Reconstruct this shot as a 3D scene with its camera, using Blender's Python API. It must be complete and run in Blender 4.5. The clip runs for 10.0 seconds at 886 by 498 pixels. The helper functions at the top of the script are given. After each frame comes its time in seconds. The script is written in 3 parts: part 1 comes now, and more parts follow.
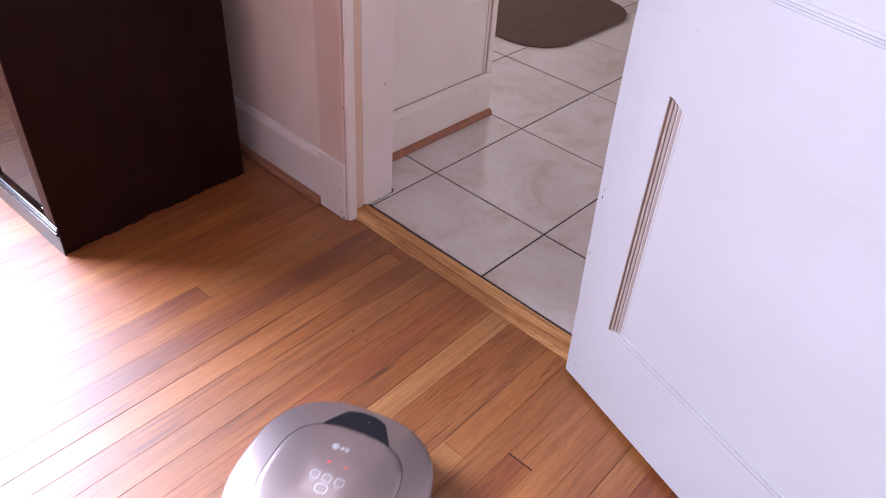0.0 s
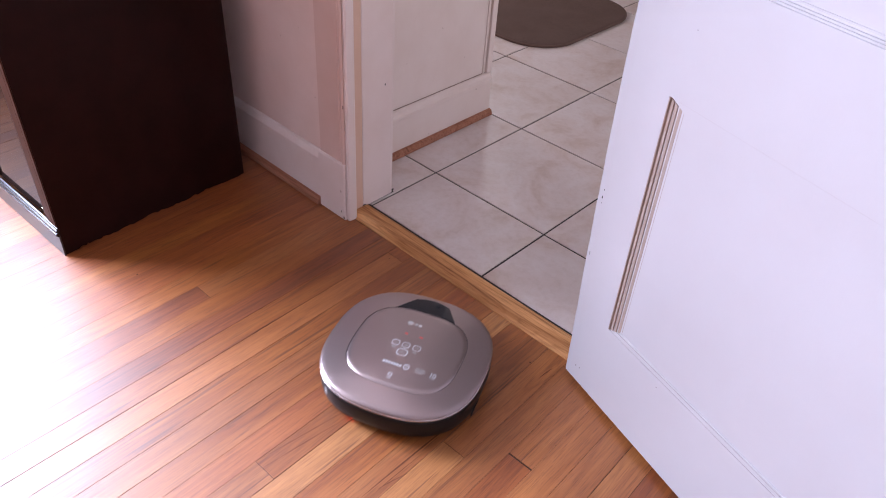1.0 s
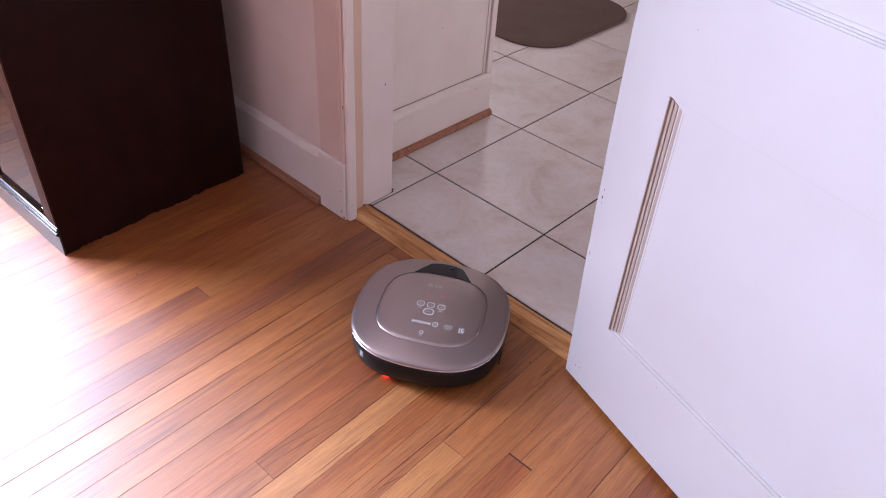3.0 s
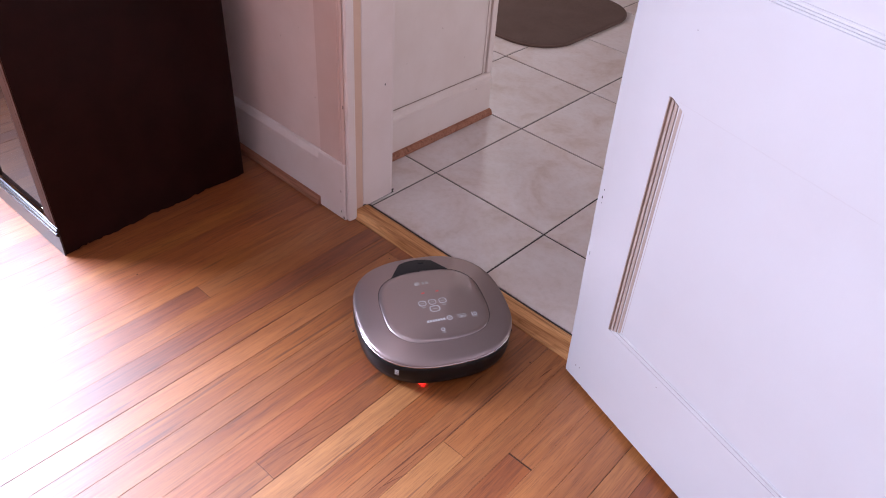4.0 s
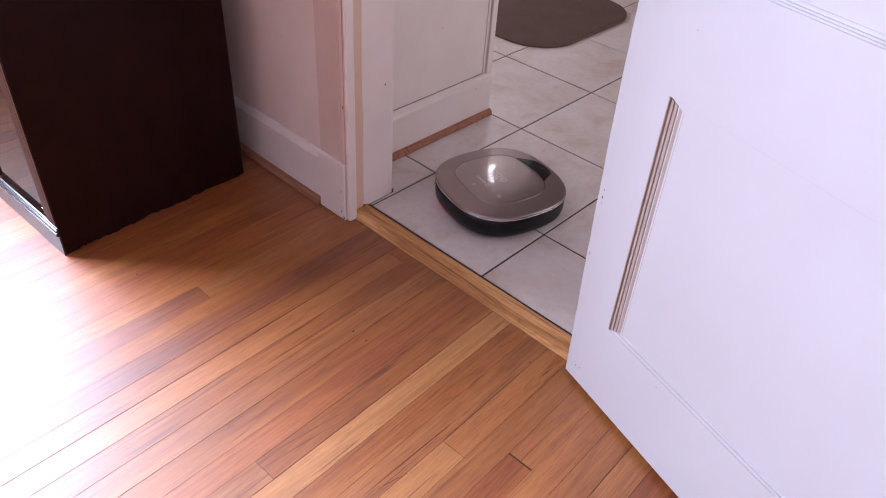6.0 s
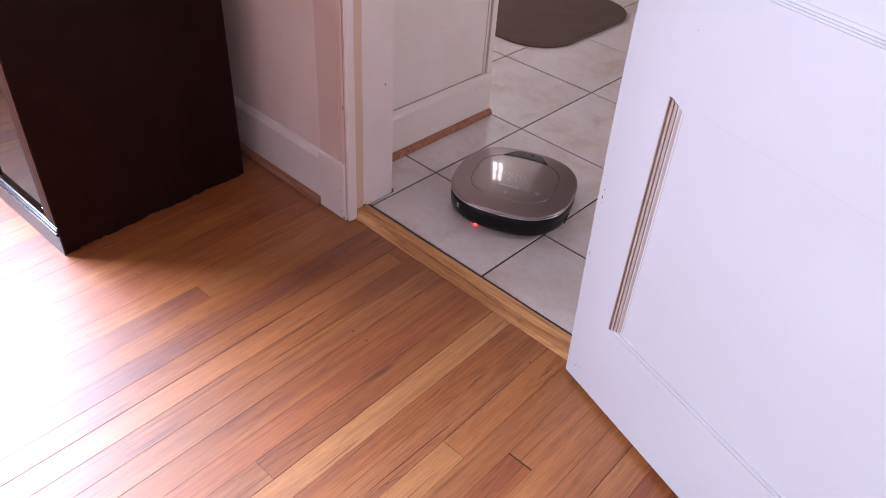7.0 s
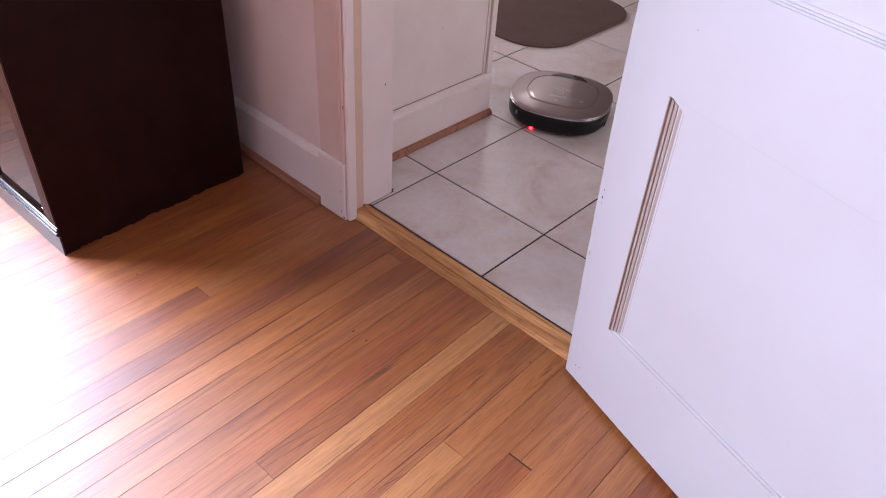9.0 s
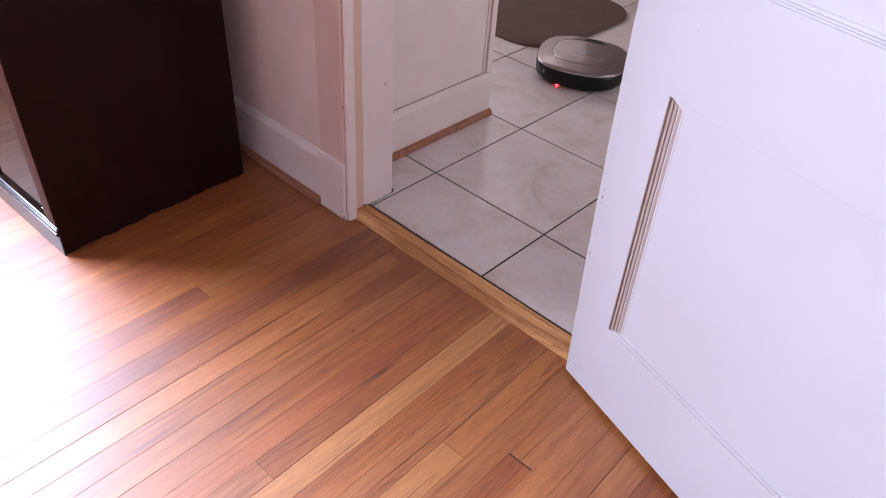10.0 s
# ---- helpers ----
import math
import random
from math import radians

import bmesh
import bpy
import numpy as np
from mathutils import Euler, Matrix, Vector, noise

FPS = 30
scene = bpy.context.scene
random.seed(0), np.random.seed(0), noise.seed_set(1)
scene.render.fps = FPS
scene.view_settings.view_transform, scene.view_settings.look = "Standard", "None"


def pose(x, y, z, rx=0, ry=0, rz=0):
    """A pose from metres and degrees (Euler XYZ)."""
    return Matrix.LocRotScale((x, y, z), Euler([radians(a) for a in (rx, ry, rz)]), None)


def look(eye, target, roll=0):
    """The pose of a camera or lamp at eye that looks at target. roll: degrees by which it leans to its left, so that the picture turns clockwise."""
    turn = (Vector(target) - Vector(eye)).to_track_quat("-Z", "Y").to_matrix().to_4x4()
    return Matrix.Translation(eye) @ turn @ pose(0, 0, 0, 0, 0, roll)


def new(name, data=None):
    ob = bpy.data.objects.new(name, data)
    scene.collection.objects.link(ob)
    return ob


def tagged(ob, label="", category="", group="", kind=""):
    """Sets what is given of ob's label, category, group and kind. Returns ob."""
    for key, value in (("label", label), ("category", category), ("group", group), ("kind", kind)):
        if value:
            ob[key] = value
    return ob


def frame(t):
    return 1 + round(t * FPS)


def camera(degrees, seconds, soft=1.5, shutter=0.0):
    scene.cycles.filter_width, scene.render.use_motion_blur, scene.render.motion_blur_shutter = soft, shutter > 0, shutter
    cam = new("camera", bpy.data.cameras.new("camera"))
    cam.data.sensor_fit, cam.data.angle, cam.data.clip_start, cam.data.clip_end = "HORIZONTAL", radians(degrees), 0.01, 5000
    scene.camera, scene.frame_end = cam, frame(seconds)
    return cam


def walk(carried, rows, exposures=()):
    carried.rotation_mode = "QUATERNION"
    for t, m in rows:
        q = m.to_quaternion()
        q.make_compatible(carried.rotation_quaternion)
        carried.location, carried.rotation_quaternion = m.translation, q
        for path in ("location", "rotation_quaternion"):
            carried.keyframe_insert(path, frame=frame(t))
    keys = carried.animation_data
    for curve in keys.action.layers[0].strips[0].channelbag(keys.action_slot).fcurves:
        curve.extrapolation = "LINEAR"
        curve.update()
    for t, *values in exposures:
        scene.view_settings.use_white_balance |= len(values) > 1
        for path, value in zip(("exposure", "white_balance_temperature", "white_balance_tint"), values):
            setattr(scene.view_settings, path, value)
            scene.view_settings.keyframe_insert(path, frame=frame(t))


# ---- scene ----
cam = camera(62.4, 10.0, soft=1.0, shutter=0.5)
VIEW = look((1.221, -0.946, 1.159), (0.193, 0.236, -0.085), 4.3)
walk(cam, [(0.0, VIEW), (10.0, VIEW)], exposures=[(0.0, 0.0, 6500, 10), (10.0, 0.0, 6500, 10)])

# ---- world and light ----
world = bpy.data.worlds.new("sky")
scene.world = world
world.use_nodes = True
wn = world.node_tree
sky = wn.nodes.new("ShaderNodeTexSky")
sky.sky_type = "NISHITA"
sky.sun_disc = False
sky.sun_elevation, sky.sun_rotation = radians(38), radians(200)
wn.links.new(sky.outputs[0], wn.nodes["Background"].inputs[0])
wn.nodes["Background"].inputs[1].default_value = 0.10


def window_light(name, m, width, height, power, colour):
    data = bpy.data.lights.new(name, "AREA")
    data.shape, data.size, data.size_y = "RECTANGLE", width, height
    data.energy, data.color = power, colour
    ob = new(name, data)
    ob.matrix_world = m
    return ob


DAY = (0.70, 0.765, 1.03)
window_light("daylight_west", look((-1.66, -1.13, 1.61), (0, -1.13, 1.61)), 1.20, 1.55, 420, DAY)
# Unseen fill added behind the camera to brighten wall and door
window_light("fill_south", look((-0.50, -3.26, 0.95), (-0.50, 0, 0.95)), 0.84, 1.1, 8.2, (0.78, 0.79, 1.02))
window_light("daylight_kitchen", look((-1.74, 2.72, 1.9), (-1.74, 0, 1.9)), 0.30, 0.90, 6.0, (0.97, 0.93, 1.0))
window_light("daylight_kitchen_west", look((-2.66, 1.35, 1.5), (0, 1.35, 1.5)), 1.3, 1.2, 32, (0.97, 0.90, 1.0))
window_light("daylight_kitchen_east", look((1.58, 1.5, 1.05), (0, 1.5, 1.05)), 1.3, 1.2, 14.5, (0.98, 0.90, 0.98))


# ---- materials ----
def material(name):
    m = bpy.data.materials.new(name)
    m.use_nodes = True
    return m, m.node_tree, m.node_tree.nodes["Principled BSDF"]


def node(tree, kind, **values):
    n = tree.nodes.new("ShaderNode" + kind)
    for key, value in values.items():
        n.inputs[key].default_value = value
    return n


def ramp(tree, source, stops):
    r = tree.nodes.new("ShaderNodeValToRGB")
    while len(r.color_ramp.elements) < len(stops):
        r.color_ramp.elements.new(0.5)
    for e, (at, c) in zip(r.color_ramp.elements, stops):
        e.position, e.color = at, (*c, 1)
    tree.links.new(source, r.inputs[0])
    return r.outputs[0]


def mix(tree, kind, factor, a, b):
    m = tree.nodes.new("ShaderNodeMix")
    m.data_type, m.blend_type = "RGBA", kind
    for socket, value in ((m.inputs[0], factor), (m.inputs[6], a), (m.inputs[7], b)):
        if hasattr(value, "links"):
            tree.links.new(value, socket)
        else:
            socket.default_value = value if isinstance(value, float) else (*value, 1)
    return m.outputs[2]


def coords(tree, stretch=(1, 1, 1), jitter=True):
    tc = tree.nodes.new("ShaderNodeTexCoord")
    out = tc.outputs["Object"]
    if jitter:
        info = tree.nodes.new("ShaderNodeObjectInfo")
        add = tree.nodes.new("ShaderNodeVectorMath")
        add.operation = "MULTIPLY_ADD"
        tree.links.new(info.outputs["Random"], add.inputs[0])
        add.inputs[1].default_value = (31, 57, 17)
        tree.links.new(out, add.inputs[2])
        out = add.outputs[0]
    mp = node(tree, "Mapping", Scale=stretch)
    tree.links.new(out, mp.inputs[0])
    return mp.outputs[0]


def noise_of(tree, vector, scale, detail=4.0, rough=0.55, distort=0.0):
    n = node(tree, "TexNoise", Scale=scale, Detail=detail, Roughness=rough, Distortion=distort)
    tree.links.new(vector, n.inputs["Vector"])
    return n.outputs[0]


def bump(tree, bsdf, height, strength, distance=0.001):
    b = node(tree, "Bump", Strength=strength, Distance=distance)
    tree.links.new(height, b.inputs["Height"])
    tree.links.new(b.outputs[0], bsdf.inputs["Normal"])


FLOOR_GLOSS = 0.55


def oak(name, dark, mid, light, rough=0.30, long_axis=1, figure=1.0, coat=0.0, streaks=0.27, rings=0.20):
    """Varnished strip oak: pores, growth figure, long streaks and tone from board to board."""
    m, t, bsdf = material(name)

    def along(k, jitter=True):
        s = [1.0, 1.0, 1.0]
        s[long_axis] = k
        return coords(t, tuple(s), jitter)

    broad = noise_of(t, along(0.10), 22, 4, 0.55, 1.0)
    c = ramp(t, broad, [(0.30, dark), (0.52, mid), (0.72, light)])
    # cathedral figure: bent contour lines, only in part of each board
    swirl = noise_of(t, along(0.06), 13 * figure, 1.0, 0.35, 0.25)
    many = t.nodes.new("ShaderNodeMath")
    many.operation, many.inputs[1].default_value = "MULTIPLY", 120.0
    t.links.new(swirl, many.inputs[0])
    rise = t.nodes.new("ShaderNodeMath")
    rise.operation = "SINE"
    t.links.new(many.outputs[0], rise.inputs[0])
    lines = ramp(t, rise.outputs[0], [(0.0, (1.04, 1.05, 1.06)), (0.6, (1.0, 0.99, 0.98)), (0.97, (0.52, 0.40, 0.32))])
    where = noise_of(t, along(0.25), 7, 2, 0.5)
    c = mix(t, "MULTIPLY", ramp(t, where, [(0.40, (0.04, 0.04, 0.04)), (0.62, (rings * 2, rings * 2, rings * 2))]), c, lines)
    # long soft streaks and broken dark ones
    soft = noise_of(t, along(0.016), 150, 3, 0.6, 0.3)
    c = mix(t, "MULTIPLY", 0.68, c, ramp(t, soft, [(0.30, (0.70, 0.62, 0.56)), (0.50, (1, 1, 1)), (0.72, (1.13, 1.16, 1.19))]))
    streak = noise_of(t, along(0.03), 110, 2, 0.5, 0.6)
    c = mix(t, "MULTIPLY", 0.75, c, ramp(t, streak, [(streaks, (0.34, 0.24, 0.20)), (streaks + 0.10, (1, 1, 1))]))
    # open pores
    fine = noise_of(t, along(0.035), 560, 3, 0.65)
    c = mix(t, "MULTIPLY", 0.55, c, ramp(t, fine, [(0.34, (0.42, 0.33, 0.28)), (0.47, (1, 1, 1)), (0.75, (1.05, 1.06, 1.07))]))
    fleck = noise_of(t, along(0.045), 480, 2, 0.5)
    c = mix(t, "MULTIPLY", 0.32, c, ramp(t, fleck, [(0.32, (0.40, 0.30, 0.25)), (0.43, (1, 1, 1)), (0.70, (1.14, 1.17, 1.20))]))
    info = t.nodes.new("ShaderNodeObjectInfo")
    tone = ramp(t, info.outputs["Random"], [(0.0, (0.88, 0.85, 0.82)), (0.5, (1, 1, 1)), (1.0, (1.08, 1.09, 1.10))])
    c = mix(t, "MULTIPLY", 1.0, c, tone)
    t.links.new(c, bsdf.inputs["Base Color"])
    # worn varnish: broad dull patches and a fine sparkle
    worn = noise_of(t, along(0.4, False), 9, 4)
    r = node(t, "MapRange")
    r.inputs[3].default_value, r.inputs[4].default_value = rough - 0.06, rough + 0.08
    t.links.new(worn, r.inputs[0])
    t.links.new(r.outputs[0], bsdf.inputs["Roughness"])
    dimple = noise_of(t, along(0.5), 330, 3, 0.65)
    bump(t, bsdf, dimple, 0.22, 0.0006)
    b = node(t, "Bump", Strength=0.30, Distance=0.0005)
    t.links.new(dimple, b.inputs["Height"])
    t.links.new(b.outputs[0], bsdf.inputs["Coat Normal"])
    bsdf.inputs["Coat Weight"].default_value, bsdf.inputs["Coat Roughness"].default_value = coat, 0.45
    bsdf.inputs["Coat IOR"].default_value = 1.66
    bsdf.inputs["Specular IOR Level"].default_value = 0.15
    return m


OAK_MID = oak("oak_amber", (0.222, 0.058, 0.008), (0.284, 0.083, 0.013), (0.328, 0.107, 0.021), FLOOR_GLOSS, coat=0.95)
OAK_LIGHT = oak("oak_light", (0.254, 0.075, 0.013), (0.325, 0.107, 0.025), (0.372, 0.137, 0.033), FLOOR_GLOSS, coat=0.95)
OAK_PALE = oak("oak_pale", (0.329, 0.124, 0.031), (0.393, 0.158, 0.045), (0.435, 0.188, 0.059), FLOOR_GLOSS, coat=0.95, rings=0.08)
OAK_RED = oak("oak_red", (0.201, 0.046, 0.008), (0.258, 0.067, 0.012), (0.303, 0.087, 0.016), FLOOR_GLOSS, coat=0.95)
OAK_DARK = oak("oak_brown", (0.145, 0.036, 0.010), (0.222, 0.059, 0.015), (0.299, 0.087, 0.020), FLOOR_GLOSS, coat=0.95)
OAK_STREAK = oak("oak_streaked", (0.199, 0.051, 0.008), (0.266, 0.077, 0.012), (0.313, 0.101, 0.018), FLOOR_GLOSS, coat=0.95, streaks=0.33)
OAK_SADDLE = oak("oak_threshold", (0.36, 0.150, 0.055), (0.58, 0.285, 0.118), (0.70, 0.390, 0.185), 0.40, 0, 1.3, streaks=0.29, rings=0.3)
OAK_SHOE = oak("oak_shoe", (0.30, 0.125, 0.075), (0.40, 0.185, 0.118), (0.46, 0.225, 0.148), 0.4, 0)


def paint(name, colour, rough=0.4, dirt=(0.80, 0.72, 0.66), amount=0.35, scale=5.0, spots=True):
    """Old gloss paint with faint smudges, brush relief and a few chips."""
    m, t, bsdf = material(name)
    v = coords(t, (1, 1, 1), False)
    big = noise_of(t, v, scale, 5, 0.6)
    c = mix(t, "MULTIPLY", amount, colour, ramp(t, big, [(0.3, dirt), (0.6, (1, 1, 1))]))
    if spots:
        dots = noise_of(t, v, 55, 2, 0.4)
        c = mix(t, "MULTIPLY", 0.5, c, ramp(t, dots, [(0.20, (0.45, 0.36, 0.3)), (0.235, (1, 1, 1))]))
    t.links.new(c, bsdf.inputs["Base Color"])
    brush = noise_of(t, coords(t, (1, 1, 0.12), False), 260, 3)
    bump(t, bsdf, brush, 0.12, 0.0006)
    r = node(t, "MapRange")
    r.inputs[3].default_value, r.inputs[4].default_value = rough - 0.08, rough + 0.1
    t.links.new(big, r.inputs[0])
    t.links.new(r.outputs[0], bsdf.inputs["Roughness"])
    return m


WALL = paint("wall_paint", (0.80, 0.645, 0.60), 0.6)
# Unseen walls: dark colours chosen to hold down bounce and reflections
UNSEEN_BROWN = paint("unseen_wall_brown", (0.20, 0.13, 0.10), 0.6)
UNSEEN_TAUPE = paint("unseen_wall_taupe", (0.22, 0.18, 0.165), 0.6)
TRIM = paint("trim_paint", (0.81, 0.705, 0.67), 0.38)
KITCHEN_WHITE = paint("kitchen_wall_paint", (0.82, 0.80, 0.79), 0.5)
KITCHEN_TRIM = paint("kitchen_paint", (0.82, 0.718, 0.672), 0.42)
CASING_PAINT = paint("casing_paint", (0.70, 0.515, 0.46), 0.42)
REBATE_PAINT = paint("rebate_paint", (0.72, 0.50, 0.38), 0.45)
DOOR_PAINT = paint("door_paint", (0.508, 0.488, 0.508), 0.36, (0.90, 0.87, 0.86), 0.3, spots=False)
# Brown paints shade onto the moulding side turned from the window
SHADED_REED = paint("shaded_reed_paint", (0.38, 0.30, 0.262), 0.5, (0.7, 0.6, 0.5), 0.5, 30.0)
# Quirk colours put groove shade into the paint; the brown also fills the cap joint
QUIRK_SHADE = paint("quirk_shade", (0.42, 0.39, 0.39), 0.6, (0.8, 0.75, 0.7), 0.6, 30.0)
QUIRK_SHADE_DIRT = paint("quirk_shade_dirt", (0.34, 0.255, 0.212), 0.6, (0.6, 0.5, 0.42), 0.6, 40.0)
# Grey on the unseen ceiling takes bounce light off the floor
CEIL = paint("unseen_ceiling_grey", (0.30, 0.27, 0.25), 0.8, spots=False)


def plain(name, colour, rough=0.5, metal=0.0, coat=0.0, grain=0.0, scale=200.0, emit=0.0, spec=0.5, coat_rough=0.03, coat_ior=1.5):
    m, t, bsdf = material(name)
    v = coords(t, (1, 1, 1), False)
    n = noise_of(t, v, scale, 3)
    c = mix(t, "MULTIPLY", grain, colour, ramp(t, n, [(0.3, (0.5, 0.5, 0.5)), (0.65, (1, 1, 1))]))
    t.links.new(c, bsdf.inputs["Base Color"])
    bsdf.inputs["Roughness"].default_value, bsdf.inputs["Metallic"].default_value = rough, metal
    bsdf.inputs["Coat Weight"].default_value, bsdf.inputs["Coat Roughness"].default_value = coat, coat_rough
    bsdf.inputs["Coat IOR"].default_value = coat_ior
    bsdf.inputs["Specular IOR Level"].default_value = spec
    if emit:
        bsdf.inputs["Emission Color"].default_value = (*colour, 1)
        bsdf.inputs["Emission Strength"].default_value = emit
    return m


def tile_glaze():
    m, t, bsdf = material("tile_glaze")
    v = coords(t, (1, 1, 1), True)
    cloud = noise_of(t, v, 6, 6, 0.62, 0.6)
    speck = noise_of(t, v, 60, 4, 0.6)
    c = ramp(t, cloud, [(0.32, (0.61, 0.50, 0.445)), (0.47, (0.70, 0.618, 0.592)), (0.62, (0.74, 0.682, 0.675))])
    c = mix(t, "MULTIPLY", 0.25, c, ramp(t, speck, [(0.3, (0.72, 0.66, 0.6)), (0.55, (1, 1, 1))]))
    info = t.nodes.new("ShaderNodeObjectInfo")
    c = mix(t, "MULTIPLY", 1.0, c, ramp(t, info.outputs["Random"], [(0.0, (0.94, 0.93, 0.92)), (1.0, (1.02, 1.02, 1.02))]))
    t.links.new(c, bsdf.inputs["Base Color"])
    bsdf.inputs["Roughness"].default_value = 0.30
    bump(t, bsdf, cloud, 0.06, 0.002)
    return m


def rug_pile():
    m, t, bsdf = material("rug_pile")
    v = coords(t, (1, 1, 1), False)
    fine, big = noise_of(t, v, 260, 3, 0.7), noise_of(t, v, 9, 4)
    c = ramp(t, fine, [(0.3, (0.080, 0.047, 0.037)), (0.7, (0.185, 0.117, 0.094))])
    c = mix(t, "MULTIPLY", 0.5, c, ramp(t, big, [(0.3, (0.7, 0.68, 0.66)), (0.65, (1, 1, 1))]))
    t.links.new(c, bsdf.inputs["Base Color"])
    bsdf.inputs["Roughness"].default_value = 0.95
    bump(t, bsdf, fine, 0.9, 0.004)
    return m


OAK_MARK = plain("dark_grain", (0.14, 0.040, 0.014), 0.5, grain=0.6, scale=300)
TILE, RUG = tile_glaze(), rug_pile()
RUG_EDGE = plain("rug_binding", (0.17, 0.105, 0.085), 0.9, grain=0.5)
GROUT = plain("grout", (0.050, 0.041, 0.040), 0.9, grain=0.5, scale=80)
SUBFLOOR = plain("floor_gap", (0.055, 0.018, 0.008), 0.5, grain=0.4, spec=0.5)
ESPRESSO = plain("espresso_stain", (0.0200, 0.0050, 0.0040), 0.42, grain=0.6, scale=14, spec=0.10)
ESPRESSO_EDGE = plain("worn_brown_edge", (0.050, 0.017, 0.010), 0.55, grain=0.5, scale=60, spec=0.12)
PLINTH_FACE = plain("plinth_lacquer", (0.03, 0.021, 0.02), 0.34, grain=0.4, scale=30)
BLACK_GLASS = plain("dark_glass", (0.02, 0.012, 0.010), 0.03, spec=0.05)
BLUE_SHEEN = plain("lacquered_lip", (0.008, 0.007, 0.010), 0.24, spec=0.28)
SHELL = plain("taupe_metallic", (0.335, 0.262, 0.255), 0.30, 0.75, 0.4, 0.1, 900, coat_rough=0.22)
LID = plain("taupe_gloss_lid", (0.315, 0.243, 0.235), 0.30, 0.70, 1.0, 0.1, 900, coat_ior=1.78, coat_rough=0.05)
RIM = plain("silver_rim", (0.72, 0.69, 0.70), 0.25, 0.95)
BODY = plain("black_plastic", (0.008, 0.008, 0.009), 0.34, grain=0.3, spec=0.25)
SENSOR = plain("sensor_window", (0.010, 0.011, 0.014), 0.10, spec=0.28)
RUBBER = plain("rubber", (0.02, 0.02, 0.02), 0.8, grain=0.4)
PRINT = plain("white_print", (0.50, 0.50, 0.52), 0.25, coat=1.0)
PALE = plain("pale_grey_print", (0.35, 0.33, 0.32), 0.25, coat=1.0)
RED_LED = plain("red_led", (1.0, 0.02, 0.03), 0.4, emit=30.0)
RED_DIGIT = plain("red_display", (0.55, 0.05, 0.05), 0.4, emit=0.2)
DARK_GAP = plain("dark_seam", (0.02, 0.016, 0.015), 0.7)
BLIND = plain("window_paint", (0.8, 0.8, 0.8), 0.5, grain=0.1)


# ---- mesh helpers ----
def box(bm, x0, x1, y0, y1, z0, z1, bevel=0.0, segments=2):
    r = bmesh.ops.create_cube(bm, size=1.0, matrix=Matrix.Translation(((x0 + x1) / 2, (y0 + y1) / 2, (z0 + z1) / 2)) @ Matrix.Diagonal((x1 - x0, y1 - y0, z1 - z0, 1)))
    if bevel:
        es = list({e for v in r["verts"] for e in v.link_edges})
        bmesh.ops.bevel(bm, geom=es, offset=bevel, segments=segments, affect="EDGES", profile=0.6)


def boxed(*dims, bevel=0.0, segments=2):
    bm = bmesh.new()
    box(bm, *dims, bevel=bevel, segments=segments)
    return bm


def loft(rings, cap_first=False, cap_last=False, closed=True):
    bm = bmesh.new()
    vs = [[bm.verts.new(p) for p in ring] for ring in rings]
    n = len(rings[0])
    for a, b in zip(vs, vs[1:]):
        for i in range(n if closed else n - 1):
            j = (i + 1) % n
            bm.faces.new((a[i], a[j], b[j], b[i]))
    if cap_first:
        bm.faces.new(list(reversed(vs[0])))
    if cap_last:
        bm.faces.new(vs[-1])
    bmesh.ops.recalc_face_normals(bm, faces=bm.faces)
    return bm


def profile_run(profile, along, x0, x1):
    """A moulding: a closed (depth, height) outline run along x or y from x0 to x1."""
    if along == "x":
        return loft([[(x, p[0], p[1]) for p in profile] for x in (x0, x1)], True, True)
    return loft([[(p[0], x, p[1]) for p in profile] for x in (x0, x1)], True, True)


def part(name, bm, mat_, parent=None, label="", smooth=False):
    me = bpy.data.meshes.new(name)
    bm.to_mesh(me)
    bm.free()
    me.materials.append(mat_)
    if smooth:
        for p in me.polygons:
            p.use_smooth = True
    ob = new(name, me)
    if parent:
        ob.parent = parent
    return tagged(ob, label)


def structure(name, bm, mat_, label, category):
    return tagged(part(name, bm, mat_), label, category, kind="structure")


def thing(name, label, category, group="", m=None):
    ob = tagged(new(name), label, category, group)
    if m:
        ob.matrix_world = m
    return ob


def with_holes(axis, at0, at1, a0, a1, z0, z1, holes):
    """A wall slab between at0 and at1 on one axis, with openings (from, to, bottom, top) along the other."""
    bm = bmesh.new()

    def piece(u0, u1, v0, v1):
        if u1 - u0 > 1e-4 and v1 - v0 > 1e-4:
            if axis == "x":
                box(bm, at0, at1, u0, u1, v0, v1)
            else:
                box(bm, u0, u1, at0, at1, v0, v1)
    u = a0
    for h0, h1, b, t in sorted(holes):
        piece(u, h0, z0, z1)
        piece(h0, h1, z0, b)
        piece(h0, h1, t, z1)
        u = h1
    piece(u, a1, z0, z1)
    return bm


# ---- structure ----
XW, KW, XE, YS, YK, TOP = -1.6, -2.6, 1.52, -3.2, 2.65, 2.5
OPEN0, OPEN1, HEAD = -0.02, 0.80, 2.05
structure("wall_north", with_holes("y", 0.070, 0.225, KW - 0.15, XE, -0.05, TOP, [(OPEN0 - 0.015, OPEN1 + 0.015, -0.05, HEAD + 0.015)]), WALL, "pinkish cream painted wall between room and kitchen", "wall")
# Brown keeps this unseen wall dark in the cabinet glass
structure("wall_west", with_holes("x", XW - 0.15, XW, YS - 0.15, 0.0695, -0.05, TOP, [(-1.78, -0.48, 0.78, 2.44)]), UNSEEN_BROWN, "unseen wall with a wide window, brown for dark reflections", "wall")
